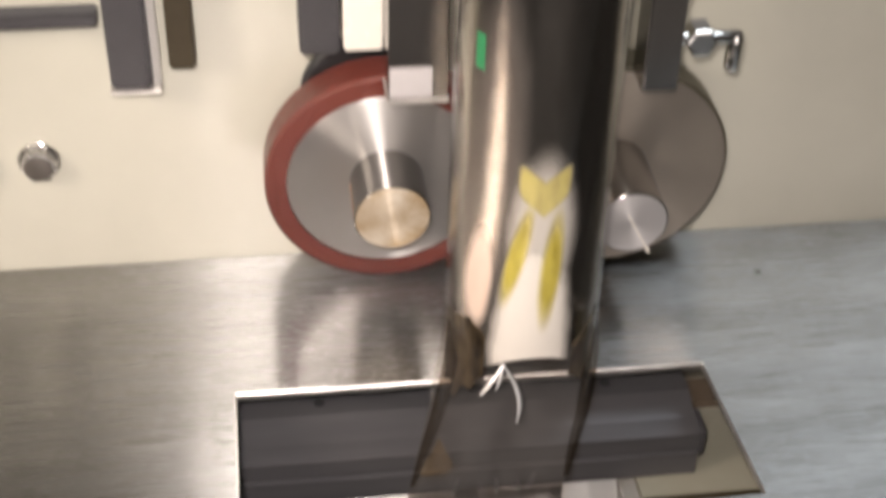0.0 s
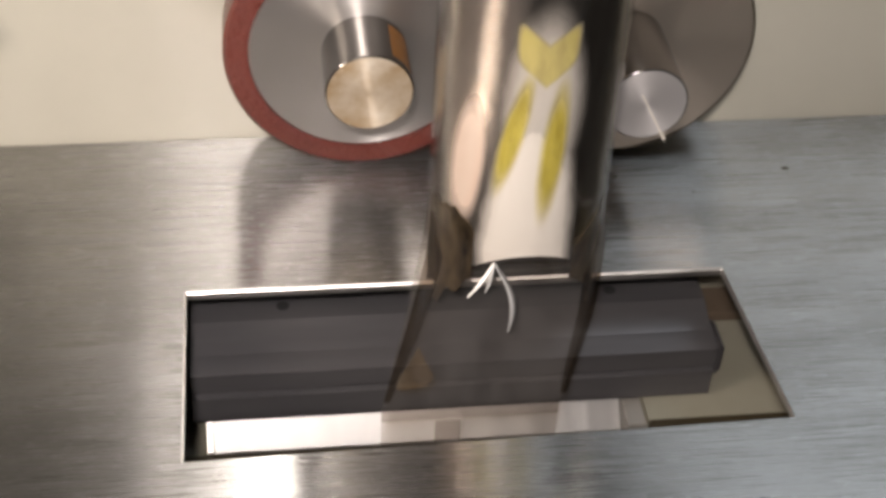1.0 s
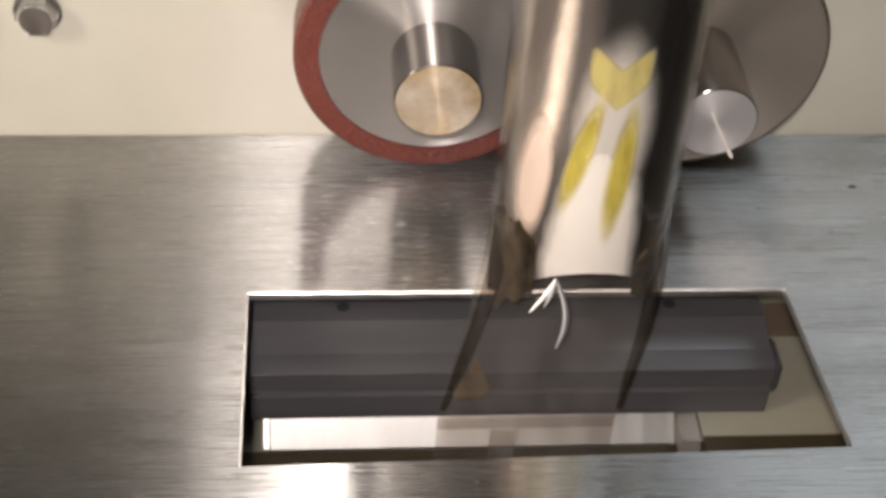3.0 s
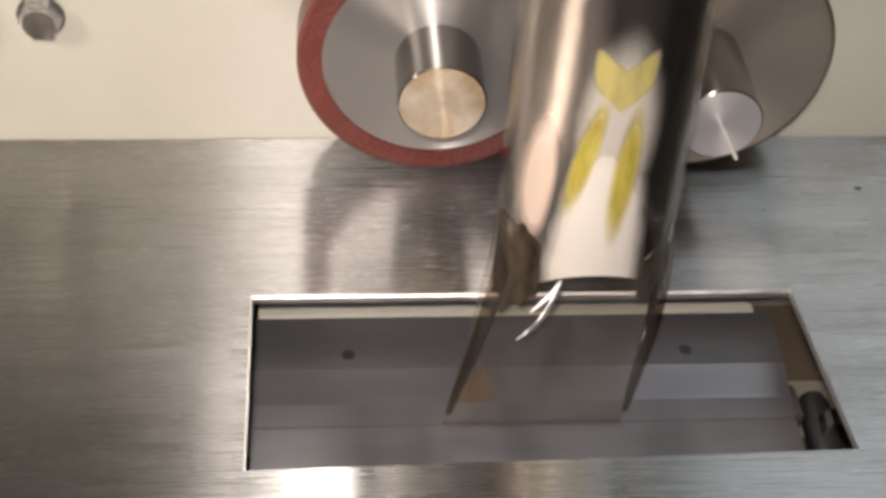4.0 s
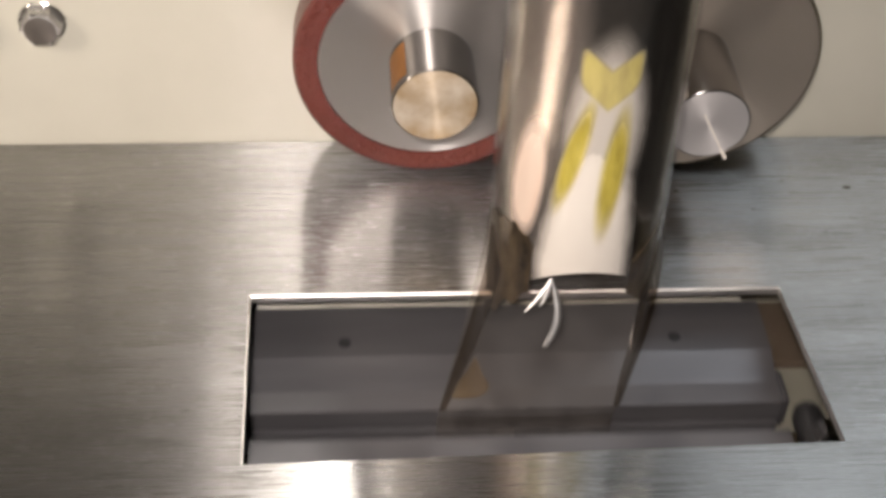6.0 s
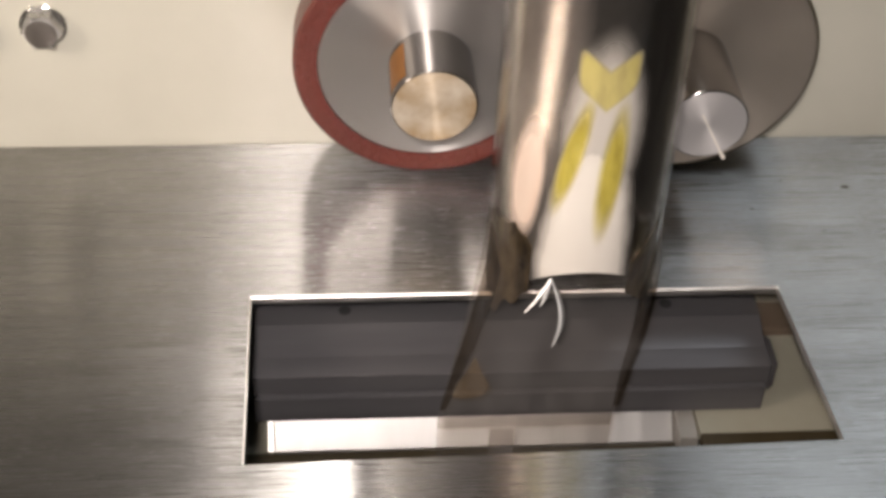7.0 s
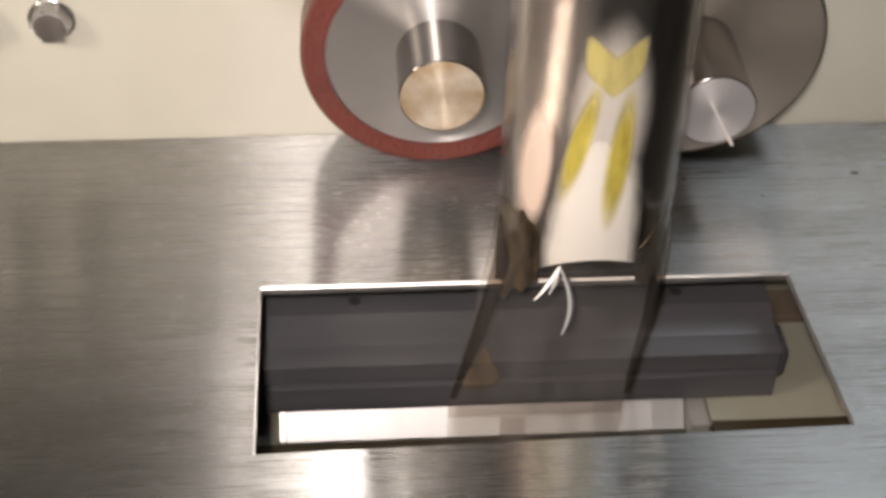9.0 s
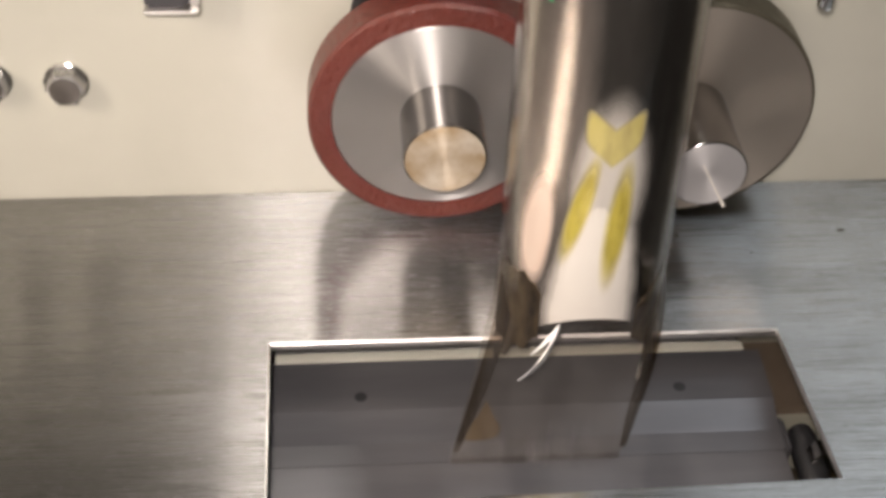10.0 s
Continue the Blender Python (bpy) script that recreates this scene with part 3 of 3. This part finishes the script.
part("body", spun([(3.6, -8), (4.4, -7.2), (4.6, 5.0), (4.6, 7.6), (4.1, 8.2)], 32, "Z"), surface("pale_grey_plastic", (0.22, 0.21, 0.23), (0.30, 0.29, 0.31), 0.4), cap, "", True)
part("collar", spun([(4.7, 2.2), (5.2, 2.5), (5.2, 4.0), (4.7, 4.3)], 32, "Z", True), surface("grey_plastic", (0.17, 0.165, 0.18), (0.22, 0.215, 0.23), 0.4), cap, "", True)
second_pin = dowel_pin("slim steel dowel pin beside the screw in the film bag", 2.4, 16, ZINC)
screw = machine_screw()

# ---- sealing jaws ----


def sloped(x0, x1, lift=0.0):
    """A plate that falls gently towards the front, below the jaw."""
    return extruded([(-74, -41.2 + lift), (-77, -41.8 + lift), (-85.4, -51.0 + lift), (-85.8, -53 + lift), (-74, -43.5 + lift)], x0, x1)


jaw = tagged(base("sealing_jaw"), "dark grey stepped sealing jaw under the deck opening", "jaw")
jaw_bar = part("jaw_bar", extruded([(-45.5, -18), (-65.9, -18), (-66.5, -18.2), (-76.2, -21.2), (-83.5, -22), (-83.7, -28.6), (-82.2, -28.9), (-82.2, -30.4), (-84.0, -30.7), (-84.2, -40), (-45.5, -40)], -53.6, 99.3), JAW, jaw)
for hx in (-26.6, 71.2):
    part("screw_hole", spun([(1.9, -0.5), (1.9, 0.02), (1.1, 0.05)], 20, "Z"), BLACK, jaw_bar, "dark screw recess").location = (hx * MM, -60.3 * MM, -17.95 * MM)
part("end_block", box(99.3, 101.9, -83.3, -70.5, -33.5, -21.5, 1.1), JAW, jaw_bar, "chamfered end of the jaw insert")
part("insulation_strip", box(-52.5, 94.7, -45.2, -41.4, -40, -17.6, 0.3), CREAM, jaw, "cream insulation strip")
part("backing_plate", box(-52.5, 93.5, -41.2, -28, -40, -18.2, 0.4), PLATE, jaw, "bright backing plate")
part("carrier", box(99.7, 160, -53.5, -20, -40.6, -37, 0.5), RUSTY, jaw, "dark brown carrier bar")
front_jaw = tagged(base("front_jaw"), "dark grey front jaw with a guide rod and chrome nut", "jaw")
part("jaw_bar", extruded([(-101.5, -22.1), (-118, -22.1), (-121, -25), (-121, -46), (-101.5, -46)], -53.6, 99.3), JAW, front_jaw)
part("rod_end", spun([(3.8, -112), (4.6, -110), (4.6, -93), (3.6, -90), (1.5, -88.8)], 32), BLACK, front_jaw, "black rod end", True).location = (107.5 * MM, 0, -27 * MM)
part("nut", hex_prism(4.6, -101, -107, 0.5), CHROME, front_jaw, "chrome nut").location = (110.5 * MM, 0, -22.5 * MM)
structure(part("bag_plate", sloped(-48.3, 73.2), PLATE), "bright steel plate below the jaw", "plate")
structure(part("lower_bar", box(-147, 79.2, -95.5, -86.2, -58, -50.6, 0.4), BROWN), "dark brown bar below the steel plate", "bar")
structure(part("bag_plate_end", box(73.6, 79.1, -91.4, -74, -53, -42.6, 0.3), GREYEND), "grey end of the steel plate", "plate")
structure(part("bag_plate_edge", sloped(-50.2, -48.7, 0.4), EDGE), "bright edge of the steel plate", "plate")

# ---- fixings and parts on the panel ----
DULL = surface("dull_grey_steel", (0.10, 0.088, 0.08), (0.15, 0.135, 0.12), 0.45, 0.6)


def hex_bolt(x, z):
    top = tagged(base("hex_bolt", x, 0, z), "shiny hexagon bolt with washer in the cream panel", "bolt", "panel bolts")
    part("washer", spun([(7.0, -0.05), (7.0, -1.0), (6.6, -1.3)], 40), CHROME, top, "", True)
    head = part("head", hex_prism(6.3, -1.3, -5.6, 0.9), ZINC, top)
    part("face", spun([(4.9, -5.0), (4.7, -5.75), (4.2, -5.95)], 32), DULL, head, "dull grey bolt face", True)
    return top


first_bolt = hex_bolt(-114.3, 46.0)
copy_thing(first_bolt, Matrix.Translation((-137.5 * MM, 0, 47.1 * MM)) @ pose(0, 0, 0, 0, 20, 0))


def plain(name, bm, mat, label, category, smooth=False):
    return tagged(part(name, bm, mat, None, "", smooth), label, category)


bar = tagged(base("guide_bar"), "dark blue-grey guide bar fixed upright on the panel", "bar")
upright = part("bar", box(-86.5, -73.5, -11, -0.5, 78, 185, 1.2), GREYBAR, bar)
part("lip", box(-73.3, -70.8, -9, -0.5, 77.6, 185, 0.5), EDGE, bar, "pale edge lip")
part("foot", box(-87, -71, -11.5, -0.5, 76.4, 77.8, 0.5), EDGE, upright, "pale end cap")
plain("bracket_bar", box(-68, -59.5, -9, -0.5, 83.5, 185, 1.0), BROWN, "dark brown upright bracket on the panel", "bracket")
plain("cross_rail", box(-240, -88.5, -8, -0.5, 99.5, 104.2, 0.6), GREYBAR, "dull steel rail across the panel", "rail")
plain("upright_post", box(-27, -14.5, -20, -0.5, 93, 185, 1.0), GREYBAR, "brown-grey upright post above the roller", "post")
plain("white_block", box(-13.5, -1.2, -20, -0.5, 94, 185, 0.8), WHITE, "white plastic block above the roller", "block")
boss = spun([(21, -0.5), (21, -2.5), (19.5, -3.6)], 64)
boss.transform(Matrix.Translation((-6, 0, 68)))
plain("bearing_cover", boss, BLACK, "black round bearing cover behind the roller", "cover", True)
PALE = surface("pale_satin_steel", (0.60, 0.57, 0.57), (0.70, 0.67, 0.67), 0.4, 0.3)
clamp = tagged(base("tube_clamp"), "dull steel clamp that slides beside the forming tube", "clamp")
plate = part("side_plate", box(-1, 17.5, -34, -20.5, 79.5, 185, 0.6), POLISH, clamp)
part("lower_edge", box(-1.4, 17.9, -34.4, -20.3, 78.2, 79.3, 0.3), EDGE, plate, "bright lower edge")
part("foot_plate", box(-0.6, 12.5, -34.3, -33.9, 80.5, 91, 0.1), PALE, plate, "pale lower plate")
part("side_plate", box(78.8, 90, -34, -20.5, 78, 185, 0.6), POLISH, clamp)
knob = tagged(base("clamp_screw"), "chrome clamp screw with a hooked end", "screw")
part("head", hex_prism(5.2, -18, -26, 0.6), CHROME, knob).location = (99 * MM, 0, 95 * MM)
part("stem", spun([(2.2, 90), (2.2, 112), (1.8, 112.6)], 20, "X"), CHROME, knob, "", True).location = (0, -22 * MM, 95 * MM)
part("hook", spun([(2.0, 83), (2.6, 84), (2.6, 95), (2.0, 96.5)], 20, "Z"), CHROME, knob, "", True).location = (111 * MM, -22 * MM, 0)
plain("green_patch", on_tube([(a, 122, 133) for a in range(-58, -48, 2)], TR + 0.15), surface("green_surface", (0.03, 0.25, 0.10), (0.05, 0.32, 0.14), 0.4), "small green patch on the forming tube", "sticker")
# specks and dents on the deck
for n, (x, y, r) in enumerate(((132, -26.3, 0.9), (77.4, -27, 0.55), (112, -23, 0.3), (100, -36, 0.4), (120, -47, 0.3))):
    sp = spun([(r, 0.02), (r * 0.7, 0.18)], 9, "Z")
    sp.transform(Matrix.Translation((x, y, 0)) @ Matrix.Diagonal((1.6, 0.8, 1, 1)) @ pose(0, 0, 0, 0, 0, 37 * n))
    plain("dirt_speck", sp, BROWN, "dark speck stuck on the steel deck", "speck")["group"] = "deck specks"

# ---- motion ----
def motions():
    stroke = -17.8 * MM
    rest = 1.4 * MM
    opened, shut = Matrix.Translation((0, rest, 0)), Matrix.Translation((0, rest + stroke, 0))
    most, little = Matrix.Translation((0, rest + stroke * 0.78, 0)), Matrix.Translation((0, rest + stroke * 0.28, 0))
    rows = [(0, opened)]
    for t, hold in ((1.8, 0.43), (3.9, 0.31), (6.0, 0.31), (8.1, 0.33)):
        rows += [(t - 0.1, opened), (t, most), (t + 0.08, shut), (t + hold, shut), (t + hold + 0.08, little), (t + hold + 0.14, opened)]
    rows += [(9.8, opened), (9.9, most), (10.0, shut)]
    walk(jaw, rows)

    walk(front_jaw, [(t, Matrix.Translation((0, rest + 1.5 * (stroke + rest - m.translation.y), 0))) for t, m in rows])

    # the bag slides out when the rollers turn, and its lengths close up again behind the shut jaw
    feeds, cuts = (0.0, 2.56, 4.64, 6.56, 8.74), (1.95, 4.05, 6.15, 8.25, 9.97)
    for k, piece in enumerate(bag_parts + [seal]):
        drop = (0.0, -16.0, -5.0)[k] * MM if k < 3 else -48.0 * MM
        up, down = Matrix.Translation((0, 0, 0)), Matrix.Translation((0, 0, drop))
        track = []
        for f, c in zip(feeds, cuts):
            track += [(f, up), (f + 0.13, down), (c, down), (c + 0.1 if c < 9.9 else 10.0, up)]
        walk(piece, track)

    def goods(thing, start, rest, feed, cut, tilt=0):
        """Falls inside the tube, comes to rest on the seal, goes down with the bag and drops away when it is cut off."""
        high = Matrix.Translation((TX * MM, TY * MM, 0.22))
        mid = Matrix.Translation((TX * MM - 0.004, TY * MM - 0.012, 0.0)) @ pose(0, 0, 0, 0, tilt, 0) @ rest.to_quaternion().to_matrix().to_4x4()
        low = Matrix.Translation((0, 0, -0.048)) @ rest
        walk(thing, [(0, high), (start, high), (start + 0.14, mid), (start + 0.2, rest), (feed, rest), (feed + 0.13, low), (cut, low), (cut + 0.12, Matrix.Translation((0, 0, -0.012)) @ low), (10, Matrix.Translation((0, 0, -0.013)) @ low)])

    goods(first_pin, 4.22, pose(0.0117, -0.1005, -0.0135, 0, -36, 0), 4.64, 6.15)
    goods(third_pin, 4.22, pose(0.0180, -0.1010, -0.0095, 0, -36, 0), 4.64, 6.15)
    goods(cap, 4.385, pose(0.0400, -0.1000, -0.0120, 0, -48, 0), 4.64, 6.15)
    goods(second_pin, 2.28, pose(0.030, -0.1005, -0.0155, 0, 88, 0), 2.56, 4.05, -30)
    goods(screw, 2.26, pose(0.0215, -0.1005, -0.0220, 0, -86, 0), 2.56, 4.05, -28)

    # the creases fold to one side while the jaw holds the film, and fall open again when it is fed
    for piece, fold, lean in zip(creases, (4, 14, 62), (-2, 3, 8)):
        there = Matrix.Translation([c * MM for c in APEX])
        folded, slack = there @ pose(0, 0, 0, 0, fold, 0), there @ pose(0, 0, 0, 0, lean, 0)
        track = [(0, slack)]
        for c, f in zip(cuts[:-1], feeds[1:]):
            track += [(c - 0.17, slack), (c - 0.06, folded), (f - 0.02, folded), (f + 0.1, slack if f > 8 else there @ pose(0, 0, 0, 0, lean * 2.2, 0))]
            slack = track[-1][1]
        walk(piece, track + [(9.85, slack), (9.96, folded), (10, folded)])

    low, high = Matrix.Translation((0, 0, 5 * MM)), Matrix.Translation((0, 0, 18.5 * MM))
    lifts = [(0, low), (0.1, Matrix.Translation((0, 0, 10 * MM))), (0.22, high)]
    for f in feeds[1:]:
        lifts += [(f - 0.2, high), (f, low), (f + 0.2, high)]
    walk(clamp, lifts + [(10, high)])

    def turns(thing, sign, angles):
        m = thing.matrix_basis.copy()
        walk(thing, [(t, m @ pose(0, 0, 0, 0, sign * a, 0)) for t, a in angles])

    steps = [(0, -100), (0.1, -45), (0.2, 20), (0.3, 50), (2.5, 50), (2.58, 110), (2.7, 175), (4.58, 175), (4.66, 235), (4.78, 300),
             (6.4, 300), (6.48, 380), (6.56, 460), (6.64, 540), (6.72, 610), (6.8, 660), (8.7, 660), (8.78, 735), (8.88, 815), (10, 815)]
    turns(rubber_roller, 1, steps)
    turns(steel_roller, -1, [(0, 28), (10, 28)])


motions()
